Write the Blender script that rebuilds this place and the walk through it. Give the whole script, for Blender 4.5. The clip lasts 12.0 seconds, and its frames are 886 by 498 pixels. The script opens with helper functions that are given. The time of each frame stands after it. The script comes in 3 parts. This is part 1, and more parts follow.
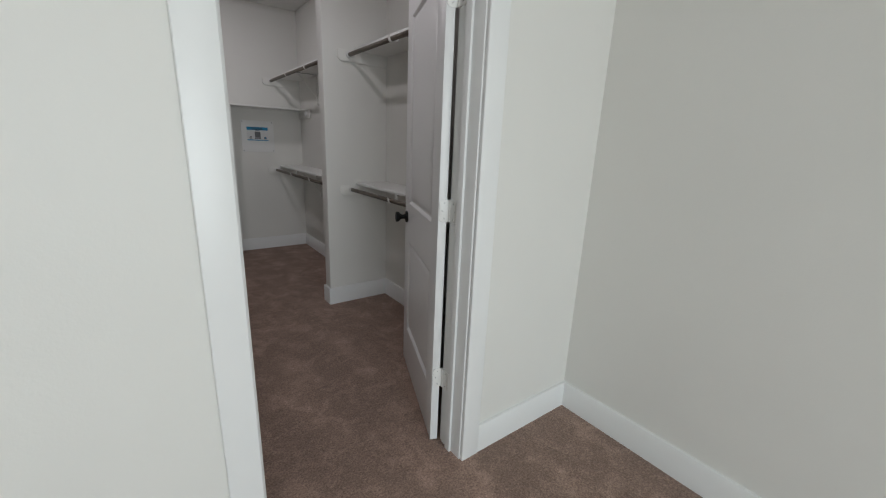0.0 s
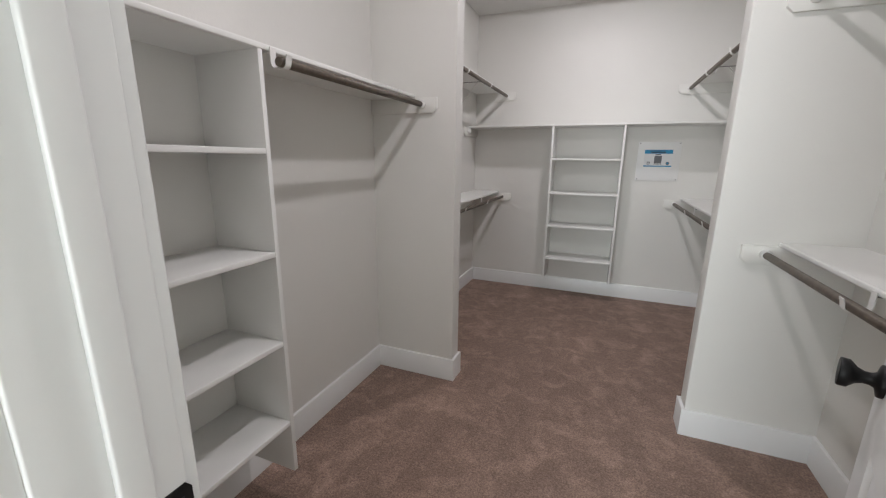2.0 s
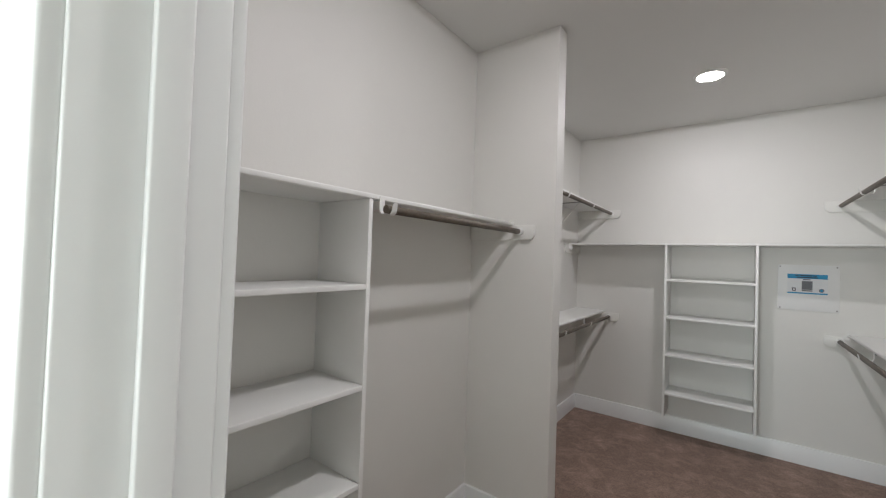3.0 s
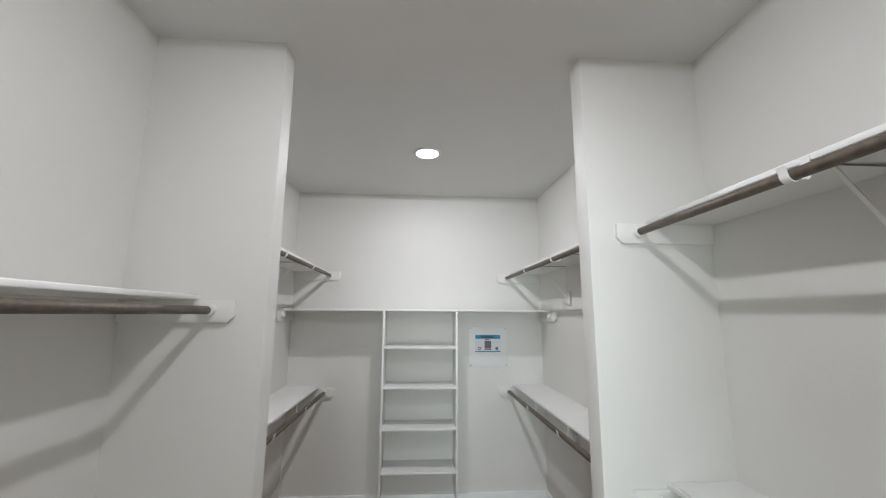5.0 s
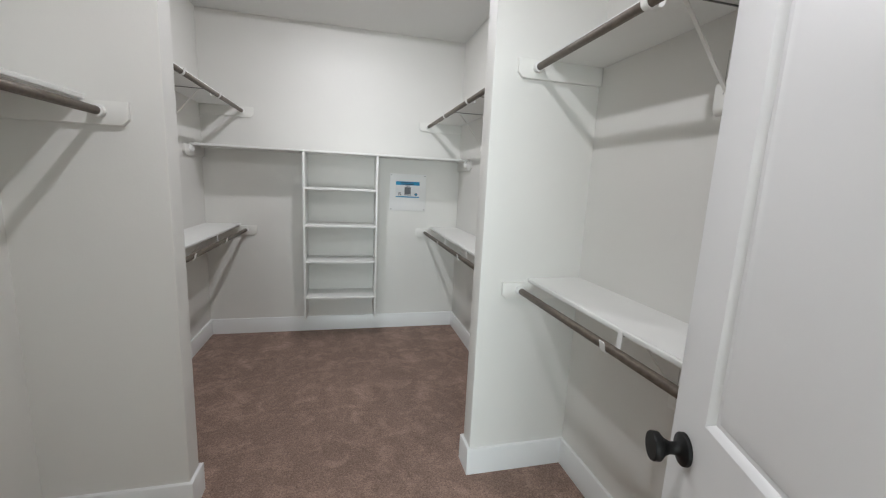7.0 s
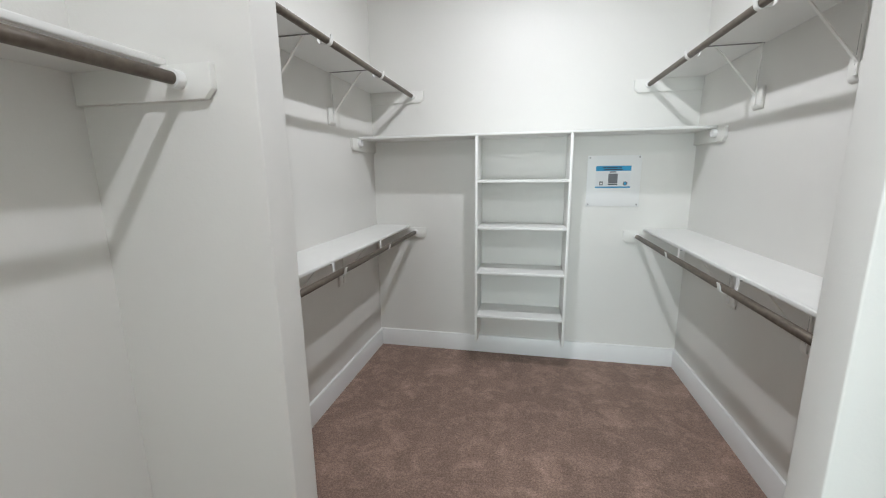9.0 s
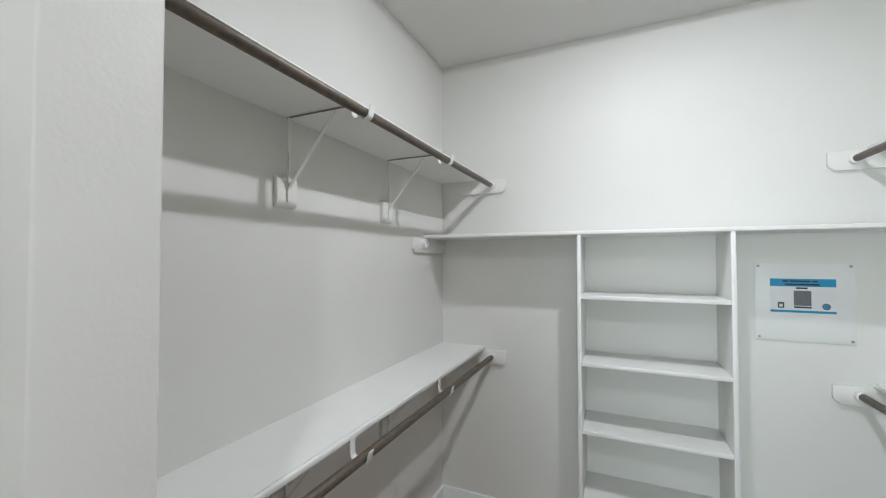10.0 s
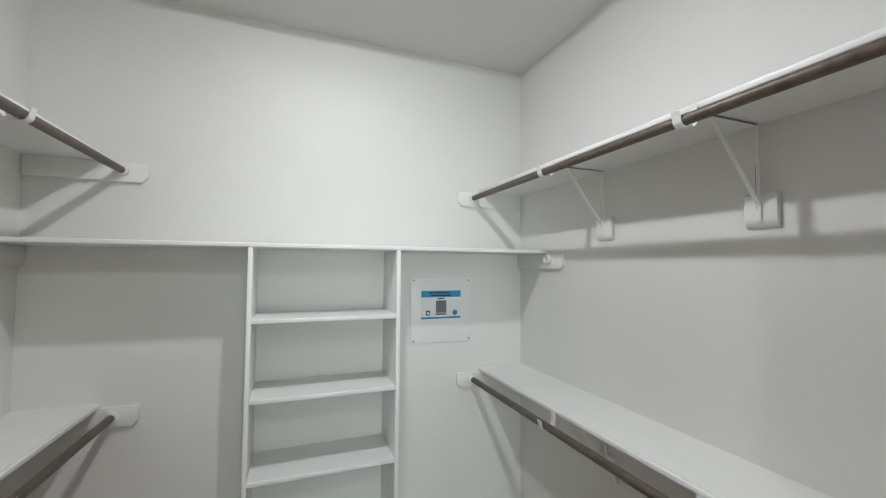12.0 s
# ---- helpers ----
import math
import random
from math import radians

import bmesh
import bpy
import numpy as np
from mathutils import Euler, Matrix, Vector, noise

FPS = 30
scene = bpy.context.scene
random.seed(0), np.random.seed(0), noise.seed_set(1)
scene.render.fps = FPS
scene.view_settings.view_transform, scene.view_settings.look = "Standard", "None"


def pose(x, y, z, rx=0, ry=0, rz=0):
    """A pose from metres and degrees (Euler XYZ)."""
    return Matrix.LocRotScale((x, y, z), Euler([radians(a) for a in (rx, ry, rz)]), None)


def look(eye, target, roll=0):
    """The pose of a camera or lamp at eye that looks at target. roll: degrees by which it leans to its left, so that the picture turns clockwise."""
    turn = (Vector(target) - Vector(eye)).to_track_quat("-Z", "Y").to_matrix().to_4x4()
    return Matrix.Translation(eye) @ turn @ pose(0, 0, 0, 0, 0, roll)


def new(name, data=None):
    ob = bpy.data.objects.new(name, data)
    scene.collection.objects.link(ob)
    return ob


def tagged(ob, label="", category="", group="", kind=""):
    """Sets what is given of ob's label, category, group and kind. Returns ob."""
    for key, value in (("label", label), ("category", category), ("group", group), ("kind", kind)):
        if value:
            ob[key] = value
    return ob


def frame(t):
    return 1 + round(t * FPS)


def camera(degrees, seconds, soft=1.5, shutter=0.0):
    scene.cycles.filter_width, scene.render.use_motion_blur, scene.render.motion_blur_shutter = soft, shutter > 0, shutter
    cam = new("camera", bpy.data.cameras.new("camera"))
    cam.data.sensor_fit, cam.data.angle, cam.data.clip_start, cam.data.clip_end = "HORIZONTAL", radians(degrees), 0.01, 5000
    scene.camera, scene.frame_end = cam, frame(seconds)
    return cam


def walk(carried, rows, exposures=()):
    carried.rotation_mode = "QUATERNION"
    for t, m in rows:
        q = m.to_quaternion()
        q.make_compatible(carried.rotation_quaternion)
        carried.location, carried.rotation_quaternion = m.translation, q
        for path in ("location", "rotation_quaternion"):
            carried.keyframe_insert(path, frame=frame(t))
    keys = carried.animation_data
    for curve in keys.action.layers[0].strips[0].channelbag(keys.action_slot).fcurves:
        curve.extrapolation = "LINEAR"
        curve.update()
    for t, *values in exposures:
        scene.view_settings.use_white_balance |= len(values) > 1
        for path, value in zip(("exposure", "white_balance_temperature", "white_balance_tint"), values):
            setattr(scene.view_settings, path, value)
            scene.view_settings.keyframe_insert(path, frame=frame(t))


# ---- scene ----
cam = camera(97.2, 12.0, 1.2)
PATH = [
    (0, (0.955, 1.491, 1.336), (2.113, 3.037, 0.815), 2.4),
    (0.5, (1.238, 1.756, 1.3), (1.921, 3.533, 0.688), 2.0),
    (1, (1.447, 2.024, 1.309), (1.669, 3.915, 0.695), 1.2),
    (1.5, (1.547, 2.246, 1.317), (1.311, 4.153, 0.762), 1.0),
    (2, (1.566, 2.43, 1.339), (0.835, 4.235, 0.886), 0.6),
    (2.5, (1.569, 2.493, 1.418), (0.45, 4.134, 1.186), 1.0),
    (2.7, (1.578, 2.493, 1.432), (0.359, 4.077, 1.343), 1.2),
    (4.3, (1.339, 2.757, 1.609), (0.774, 4.643, 1.956), -0.8),
    (4.5, (1.322, 2.854, 1.604), (0.956, 4.789, 1.952), -0.3),
    (5, (1.354, 2.98, 1.608), (1.486, 4.947, 1.94), 0.3),
    (5.5, (1.379, 2.968, 1.609), (1.918, 4.869, 1.919), -0.4),
    (6, (1.372, 2.92, 1.618), (2.119, 4.763, 1.83), -0.4),
    (6.5, (1.394, 2.877, 1.52), (2.077, 4.757, 1.526), 1.3),
    (7, (1.444, 2.812, 1.429), (1.921, 4.726, 1.099), 2.7),
    (7.2, (1.455, 2.804, 1.381), (1.86, 4.706, 0.914), 3.0),
    (8.8, (1.442, 3.488, 1.412), (1.143, 5.406, 0.93), -0.5),
    (9, (1.421, 3.625, 1.398), (1.011, 5.545, 1.016), -0.7),
    (9.5, (1.368, 3.998, 1.464), (0.685, 5.87, 1.301), -0.7),
    (10, (1.258, 4.314, 1.523), (0.443, 6.139, 1.57), 0.0),
    (10.5, (1.174, 4.519, 1.57), (0.61, 6.422, 1.817), 0.7),
    (11, (1.13, 4.611, 1.602), (1.187, 6.576, 1.967), 0.6),
    (11.5, (1.199, 4.602, 1.616), (1.73, 6.502, 1.941), 0.2),
    (12, (1.248, 4.552, 1.564), (1.964, 6.417, 1.652), 0.4),
]
EXPOSURES = [(0.0, -0.12, 6500, 9), (0.7, -0.03, 6500, 9), (1.2, 0.27, 6560, 11), (1.5, 0.52, 6560, 11), (2.0, 1.06, 6560, 9), (2.7, 0.97, 6540, 7),
             (4.5, 1.15, 6300, 5), (5.5, 1.18, 6300, 4), (7.2, 1.27, 6340, 4), (9.0, 1.60, 6210, 2), (9.5, 1.54, 6150, 1), (10.5, 1.38, 6130, 0),
             (12.0, 1.25, 6270, 1)]
walk(cam, [(t, look(eye, target, roll)) for t, eye, target, roll in PATH], EXPOSURES)

# ---- light ----
world = bpy.data.worlds.new("sky")
scene.world = world
world.use_nodes = True
sky = world.node_tree.nodes.new("ShaderNodeTexSky")
sky.sky_type, sky.sun_disc, sky.sun_elevation, sky.sun_rotation = "NISHITA", False, radians(40), radians(20)
world.node_tree.links.new(sky.outputs[0], world.node_tree.nodes["Background"].inputs[0])
world.node_tree.nodes["Background"].inputs[1].default_value = 0.1


def area_light(name, m, watts, colour, sx, sy=0.0):
    data = bpy.data.lights.new(name, "AREA")
    data.energy, data.color, data.size = watts, colour, sx
    data.shape = "RECTANGLE" if sy else "DISK"
    if sy:
        data.size_y = sy
    ob = new(name, data)
    ob.matrix_world = m
    return ob


LED = (0.973, 0.925, 1.0)
DAY = (0.88, 0.96, 1.0)
LAMPS = ((1.413, 5.53, 1.02), (1.41, 3.6, 1.05))
CEILING = 2.712
for lx, ly, power in LAMPS:
    area_light("closet_lamp_light", pose(lx, ly, CEILING - 0.024), 3.5 * power, LED, 0.06)
    # the slightly domed diffuser also throws some light out to the sides, up to the horizontal
    dome = bpy.data.lights.new("closet_lamp_dome_light", "SPOT")
    dome.energy, dome.color, dome.shadow_soft_size = 3.7 * power, LED, 0.014
    dome.spot_size, dome.spot_blend = radians(180), 0.004
    new("closet_lamp_dome_light", dome).matrix_world = pose(lx, ly, CEILING - 0.030)
area_light("window_daylight", pose(0.5, -2.23, 1.25, 90, 0, 0), 124.0, DAY, 2.8, 2.1)


# ---- materials ----
def material(name, colour, rough=0.5, metal=0.0, spread=0.03, scale=8.0, bump=0.0, bump_scale=300.0, fine=0.0, fine_scale=60.0, spec=0.5):
    m = bpy.data.materials.new(name)
    m.use_nodes = True
    nt = m.node_tree
    b = nt.nodes["Principled BSDF"]
    b.inputs["Roughness"].default_value, b.inputs["Metallic"].default_value = rough, metal
    b.inputs["Specular IOR Level"].default_value = spec
    co = nt.nodes.new("ShaderNodeTexCoord")
    big = nt.nodes.new("ShaderNodeTexNoise")
    big.inputs["Scale"].default_value, big.inputs["Detail"].default_value = scale, 4.0
    nt.links.new(co.outputs["Object"], big.inputs["Vector"])
    ramp = nt.nodes.new("ShaderNodeValToRGB")
    lo = [max(c * (1 - spread), 0) for c in colour]
    hi = [min(c * (1 + spread), 1) for c in colour]
    ramp.color_ramp.elements[0].position, ramp.color_ramp.elements[1].position = 0.3, 0.7
    ramp.color_ramp.elements[0].color, ramp.color_ramp.elements[1].color = (*lo, 1), (*hi, 1)
    nt.links.new(big.outputs["Fac"], ramp.inputs["Fac"])
    nt.links.new(ramp.outputs["Color"], b.inputs["Base Color"])
    mr = nt.nodes.new("ShaderNodeMapRange")
    mr.inputs["To Min"].default_value, mr.inputs["To Max"].default_value = rough * 0.88, min(rough * 1.12, 1.0)
    nt.links.new(big.outputs["Fac"], mr.inputs["Value"])
    nt.links.new(mr.outputs["Result"], b.inputs["Roughness"])
    last = None
    for strength, sc, dist in ((bump, bump_scale, 0.001), (fine, fine_scale, 0.003)):
        if strength:
            n = nt.nodes.new("ShaderNodeTexNoise")
            n.inputs["Scale"].default_value, n.inputs["Detail"].default_value = sc, 3.0
            nt.links.new(co.outputs["Object"], n.inputs["Vector"])
            bp = nt.nodes.new("ShaderNodeBump")
            bp.inputs["Strength"].default_value, bp.inputs["Distance"].default_value = strength, dist
            nt.links.new(n.outputs["Fac"], bp.inputs["Height"])
            if last:
                nt.links.new(last.outputs["Normal"], bp.inputs["Normal"])
            last = bp
    if last:
        nt.links.new(last.outputs["Normal"], b.inputs["Normal"])
    return m


def carpet_material():
    m = bpy.data.materials.new("carpet")
    m.use_nodes = True
    nt = m.node_tree
    link = nt.links.new
    b = nt.nodes["Principled BSDF"]
    b.inputs["Roughness"].default_value = 1.0
    b.inputs["Specular IOR Level"].default_value = 0.05
    b.inputs["Sheen Weight"].default_value = 0.15
    b.inputs["Sheen Roughness"].default_value = 0.6
    co = nt.nodes.new("ShaderNodeTexCoord")

    def noise_node(scale, detail, distortion=0.0):
        n = nt.nodes.new("ShaderNodeTexNoise")
        n.inputs["Scale"].default_value, n.inputs["Detail"].default_value, n.inputs["Distortion"].default_value = scale, detail, distortion
        link(co.outputs["Object"], n.inputs["Vector"])
        return n

    def ramp_node(source, p0, c0, p1, c1):
        r = nt.nodes.new("ShaderNodeValToRGB")
        r.color_ramp.elements[0].position, r.color_ramp.elements[0].color = p0, (*c0, 1)
        r.color_ramp.elements[1].position, r.color_ramp.elements[1].color = p1, (*c1, 1)
        link(source, r.inputs["Fac"])
        return r

    def mix_node(kind, fac, a, c):
        x = nt.nodes.new("ShaderNodeMix")
        x.data_type, x.blend_type = "RGBA", kind
        x.inputs["Factor"].default_value = fac
        link(a, x.inputs["A"])
        link(c, x.inputs["B"])
        return x

    tuft = noise_node(125.0, 6.0, 0.35)
    base = ramp_node(tuft.outputs["Fac"], 0.27, (0.194, 0.130, 0.103), 0.74, (0.410, 0.286, 0.230))
    # brushed nap: feathery lighter patches, and long soft strokes of the vacuum cleaner
    nap = noise_node(7.5, 12.0, 0.6)
    nap.inputs["Roughness"].default_value = 0.66
    naps = ramp_node(nap.outputs["Fac"], 0.48, (0.91, 0.905, 0.90), 0.64, (1.27, 1.265, 1.26))
    x0 = mix_node("MULTIPLY", 1.0, base.outputs["Color"], naps.outputs["Color"])
    stretch = nt.nodes.new("ShaderNodeMapping")
    stretch.inputs["Scale"].default_value = (1.0, 0.3, 1.0)
    stretch.inputs["Rotation"].default_value = (0.0, 0.0, 0.12)
    link(co.outputs["Object"], stretch.inputs["Vector"])
    stroke = noise_node(5.5, 8.0, 0.2)
    link(stretch.outputs["Vector"], stroke.inputs["Vector"])
    strokes = ramp_node(stroke.outputs["Fac"], 0.46, (0.94, 0.935, 0.93), 0.66, (1.16, 1.155, 1.15))
    x1 = mix_node("MULTIPLY", 1.0, x0.outputs["Result"], strokes.outputs["Color"])
    clump = noise_node(30.0, 4.0, 0.8)
    clumps = ramp_node(clump.outputs["Fac"], 0.32, (0.90, 0.89, 0.89), 0.66, (1.08, 1.08, 1.08))
    x2 = mix_node("MULTIPLY", 1.0, x1.outputs["Result"], clumps.outputs["Color"])
    fibre = noise_node(135.0, 3.0, 1.6)
    fibres = ramp_node(fibre.outputs["Fac"], 0.38, (0.80, 0.79, 0.785), 0.60, (1.13, 1.13, 1.13))
    x3 = mix_node("MULTIPLY", 1.0, x2.outputs["Result"], fibres.outputs["Color"])
    link(x3.outputs["Result"], b.inputs["Base Color"])
    bp = nt.nodes.new("ShaderNodeBump")
    bp.inputs["Strength"].default_value, bp.inputs["Distance"].default_value = 0.6, 0.0035
    link(fibre.outputs["Fac"], bp.inputs["Height"])
    bp2 = nt.nodes.new("ShaderNodeBump")
    bp2.inputs["Strength"].default_value, bp2.inputs["Distance"].default_value = 0.5, 0.012
    link(clump.outputs["Fac"], bp2.inputs["Height"])
    link(bp2.outputs["Normal"], bp.inputs["Normal"])
    link(bp.outputs["Normal"], b.inputs["Normal"])
    return m


def glow(name, colour, strength):
    m = bpy.data.materials.new(name)
    m.use_nodes = True
    b = m.node_tree.nodes["Principled BSDF"]
    b.inputs["Base Color"].default_value = (0.9, 0.9, 0.88, 1)
    b.inputs["Emission Color"].default_value = (*colour, 1)
    b.inputs["Emission Strength"].default_value = strength
    return m


PAINT = material("wall_paint", (0.742, 0.732, 0.697), 0.54, spread=0.012, scale=2.5, bump=0.26, bump_scale=170.0, fine=0.11, fine_scale=45.0)
CEIL = material("ceiling_paint", (0.69, 0.687, 0.665), 0.5, spread=0.012, scale=2.0, bump=0.26, bump_scale=170.0, fine=0.11, fine_scale=45.0)
TRIM = material("trim_paint", (0.80, 0.803, 0.795), 0.32, spread=0.012, scale=6.0, bump=0.04, bump_scale=90.0)
SHELF = material("shelf_paint", (0.825, 0.825, 0.80), 0.36, spread=0.015, scale=7.0, bump=0.05, bump_scale=120.0)
DOOR = material("door_paint", (0.78, 0.78, 0.775), 0.34, spread=0.012, scale=5.0, bump=0.05, bump_scale=110.0)
CLEAT = material("cleat_paint", (0.775, 0.768, 0.73), 0.5, spread=0.012, scale=6.0, bump=0.08, bump_scale=120.0)
ROD = material("bronze_rod", (0.115, 0.092, 0.071), 0.48, 0.28, spread=0.25, scale=55.0, bump=0.05, bump_scale=400.0)
BLACK = material("black_metal", (0.005, 0.005, 0.005), 0.5, 0.0, spread=0.15, scale=60.0, spec=0.3)
WHITE_METAL = material("white_enamel", (0.79, 0.785, 0.76), 0.35, 0.0, spread=0.02, scale=40.0)
WHITE_PLASTIC = material("white_plastic", (0.80, 0.80, 0.78), 0.4, spread=0.015, scale=30.0)
SCREW = material("screw_steel", (0.35, 0.34, 0.33), 0.35, 0.9, spread=0.1, scale=200.0)
PANEL = material("panel_plastic", (0.80, 0.80, 0.79), 0.38, spread=0.01, scale=10.0)
PAPER = material("paper", (0.78, 0.79, 0.80), 0.6, spread=0.02, scale=20.0)
BLUE = material("print_blue", (0.02, 0.28, 0.52), 0.55, spread=0.03, scale=40.0)
INK = material("print_ink", (0.03, 0.035, 0.045), 0.6, spread=0.1, scale=60.0)
GREY = material("print_grey", (0.16, 0.165, 0.18), 0.6, spread=0.1, scale=60.0)
BRACKET_GREY = material("bracket_grey", (0.24, 0.235, 0.23), 0.5, 0.5, spread=0.15, scale=120.0)
CARPET = carpet_material()
DIFFUSER = glow("lamp_diffuser", (1.0, 0.95, 0.93), 20.0)


# ---- mesh helpers ----
def add_box(bm, lo, hi, bevel=0.0, segments=2):
    r = bmesh.ops.create_cube(bm, size=1.0)
    vs = r["verts"]
    for v in vs:
        v.co = Vector([(lo[i] + hi[i]) / 2 + v.co[i] * (hi[i] - lo[i]) for i in range(3)])
    if bevel:
        es = list({e for v in vs for e in v.link_edges})
        bmesh.ops.bevel(bm, geom=es, offset=bevel, segments=segments, profile=0.5, affect="EDGES")
    return bm


def box(lo, hi, bevel=0.0, segments=2):
    return add_box(bmesh.new(), lo, hi, bevel, segments)


def add_cyl(bm, a, b, r, n=24, r2=None, bevel=0.0):
    a, b = Vector(a), Vector(b)
    d = b - a
    m = Matrix.Translation((a + b) / 2) @ d.to_track_quat("Z", "Y").to_matrix().to_4x4()
    out = bmesh.ops.create_cone(bm, cap_ends=True, segments=n, radius1=r, radius2=r if r2 is None else r2, depth=d.length, matrix=m)
    if bevel:
        es = [e for e in {e for v in out["verts"] for e in v.link_edges} if any(len(f.verts) > 4 for f in e.link_faces)]
        bmesh.ops.bevel(bm, geom=es, offset=bevel, segments=2, profile=0.5, affect="EDGES")
    return bm


def cyl(a, b, r, n=24, r2=None, bevel=0.0):
    return add_cyl(bmesh.new(), a, b, r, n, r2, bevel)


def lathe(profile, n=28):
    """A turned shape round z from (radius, height) pairs."""
    bm = bmesh.new()
    rings = [[bm.verts.new((r * math.cos(2 * math.pi * k / n), r * math.sin(2 * math.pi * k / n), z)) for k in range(n)] for r, z in profile]
    for a, b in zip(rings, rings[1:]):
        for k in range(n):
            bm.faces.new((a[k], a[(k + 1) % n], b[(k + 1) % n], b[k]))
    bm.faces.new(rings[0][::-1])
    bm.faces.new(rings[-1])
    bmesh.ops.recalc_face_normals(bm, faces=bm.faces)
    return bm


def strap(points, y0, y1, thick):
    """A bent flat bar: its centre line in x, z, between y0 and y1."""
    bm = bmesh.new()
    pts = [Vector((p[0], p[1])) for p in points]
    rows = []
    for i, p in enumerate(pts):
        d = (pts[min(i + 1, len(pts) - 1)] - pts[max(i - 1, 0)]).normalized()
        n = Vector((-d.y, d.x)) * thick / 2
        rows.append([bm.verts.new((q.x, y, q.y)) for q, y in ((p + n, y0), (p + n, y1), (p - n, y1), (p - n, y0))])
    for a, b in zip(rows, rows[1:]):
        for k in range(4):
            bm.faces.new((a[k], a[(k + 1) % 4], b[(k + 1) % 4], b[k]))
    bm.faces.new(rows[0][::-1])
    bm.faces.new(rows[-1])
    bmesh.ops.recalc_face_normals(bm, faces=bm.faces)
    return bm


def prism(outline, axis, a, b, bevel=0.0):
    """A flat outline pushed along an axis from a to b. axis y: outline in x, z; x: in y, z; z: in x, y."""
    bm = bmesh.new()
    put = {"x": lambda p, w: (w, p[0], p[1]), "y": lambda p, w: (p[0], w, p[1]), "z": lambda p, w: (p[0], p[1], w)}[axis]
    lo = [bm.verts.new(put(p, a)) for p in outline]
    hi = [bm.verts.new(put(p, b)) for p in outline]
    bm.faces.new(lo[::-1])
    bm.faces.new(hi)
    for k in range(len(outline)):
        j = (k + 1) % len(outline)
        bm.faces.new((lo[k], lo[j], hi[j], hi[k]))
    bmesh.ops.recalc_face_normals(bm, faces=bm.faces)
    if bevel:
        bmesh.ops.bevel(bm, geom=list(bm.edges), offset=bevel, segments=2, profile=0.5, affect="EDGES")
    return bm


def mesh_object(name, bm, mat, smooth=35.0):
    me = bpy.data.meshes.new(name)
    bm.to_mesh(me)
    bm.free()
    me.materials.append(mat)
    if smooth:
        me.polygons.foreach_set("use_smooth", [True] * len(me.polygons))
        me.set_sharp_from_angle(angle=radians(smooth))
    return new(name, me)


def part(name, bm, mat, parent, label="", smooth=35.0):
    ob = mesh_object(name, bm, mat, smooth)
    ob.parent = parent
    return tagged(ob, label)


def thing(name, m, label, category, group=""):
    ob = new(name)
    ob.empty_display_size = 0.1
    ob.matrix_basis = m
    return tagged(ob, label, category, group)


def structure(name, bm, mat, label="", category=""):
    return tagged(mesh_object(name, bm, mat), label, category, kind="structure")


# ---- structure ----
XL, XLF, XR, XRF = 0.265, 0.293, 2.495, 2.555  # closet side walls; XLF and XRF in the front part
YB, YN, YF = 6.533, 4.473, 4.578   # back wall; near and far faces of the wall stubs
YO, YI = 2.562, 2.69               # door wall, hall face and closet face
XH, HX0, HY0 = 2.605, -2.2, -2.2   # hall side wall; far ends of the hall room
T = 0.12
JL, JR, HEAD = 1.118, 1.889, 2.05

bm = box((HX0 - T, HY0 - T, -0.05), (XH + T, YI, 0.0))
add_box(bm, (XL - T, YI, -0.05), (XH + T, YB + T, 0.0))
structure("floor", bm, CARPET, "brown cut-pile carpet with faint vacuum marks", "carpet")
bm = box((HX0 - T, HY0 - T, CEILING), (XH + T, YI, CEILING + 0.1))
add_box(bm, (XL - T, YI, CEILING), (XH + T, YB + T, CEILING + 0.1))
structure("ceiling", bm, CEIL, "flat off-white painted ceiling", "ceiling")

bm = box((HX0 - T, YO, 0), (JL - 0.019, YI, CEILING))
add_box(bm, (JR + 0.019, YO, 0), (XH + T, YI, CEILING))
add_box(bm, (JL - 0.019, YO, HEAD + 0.019), (JR + 0.019, YI, CEILING))
structure("wall_door", bm, PAINT, "off-white painted wall with the closet doorway", "wall")
structure("wall_closet_left_front", box((XL - T, YI, 0), (XLF, YF, CEILING)), PAINT, "off-white painted closet side wall", "wall")
structure("wall_closet_left_back", box((XL - T, YF, 0), (XL, YB + T, CEILING)), PAINT, "off-white painted closet side wall", "wall")
BLOCK_X, BLOCK_Y0, BLOCK_Y1 = 2.14, 3.17, 3.27  # wall return added behind the open door to keep the hinge gap dark
structure("light_block_behind_door", box((BLOCK_X, BLOCK_Y0, 0), (XRF, BLOCK_Y1, CEILING)), PAINT, "short off-white light block added behind the door", "wall")
structure("wall_closet_back", box((XL, YB, 0), (XR, YB + T, CEILING)), PAINT, "off-white painted closet end wall", "wall")
structure("wall_closet_right_front", box((XRF, YI, 0), (XH + T, YF, CEILING)), PAINT, "off-white painted closet side wall", "wall")
structure("wall_closet_right_back", box((XR, YF, 0), (XH + T, YB + T, CEILING)), PAINT, "off-white painted closet side wall", "wall")
STUB_L, STUB_R = 0.805, 2.042


def stub(x_wall, x_end):
    bm = box((min(x_wall, x_end), YN, 0), (max(x_wall, x_end), YF, CEILING))
    es = [e for e in bm.edges if all(abs(v.co.x - x_end) < 1e-5 for v in e.verts) and abs(e.verts[0].co.z - e.verts[1].co.z) > 1]
    bmesh.ops.bevel(bm, geom=es, offset=0.004, segments=3, profile=0.5, affect="EDGES")
    return bm


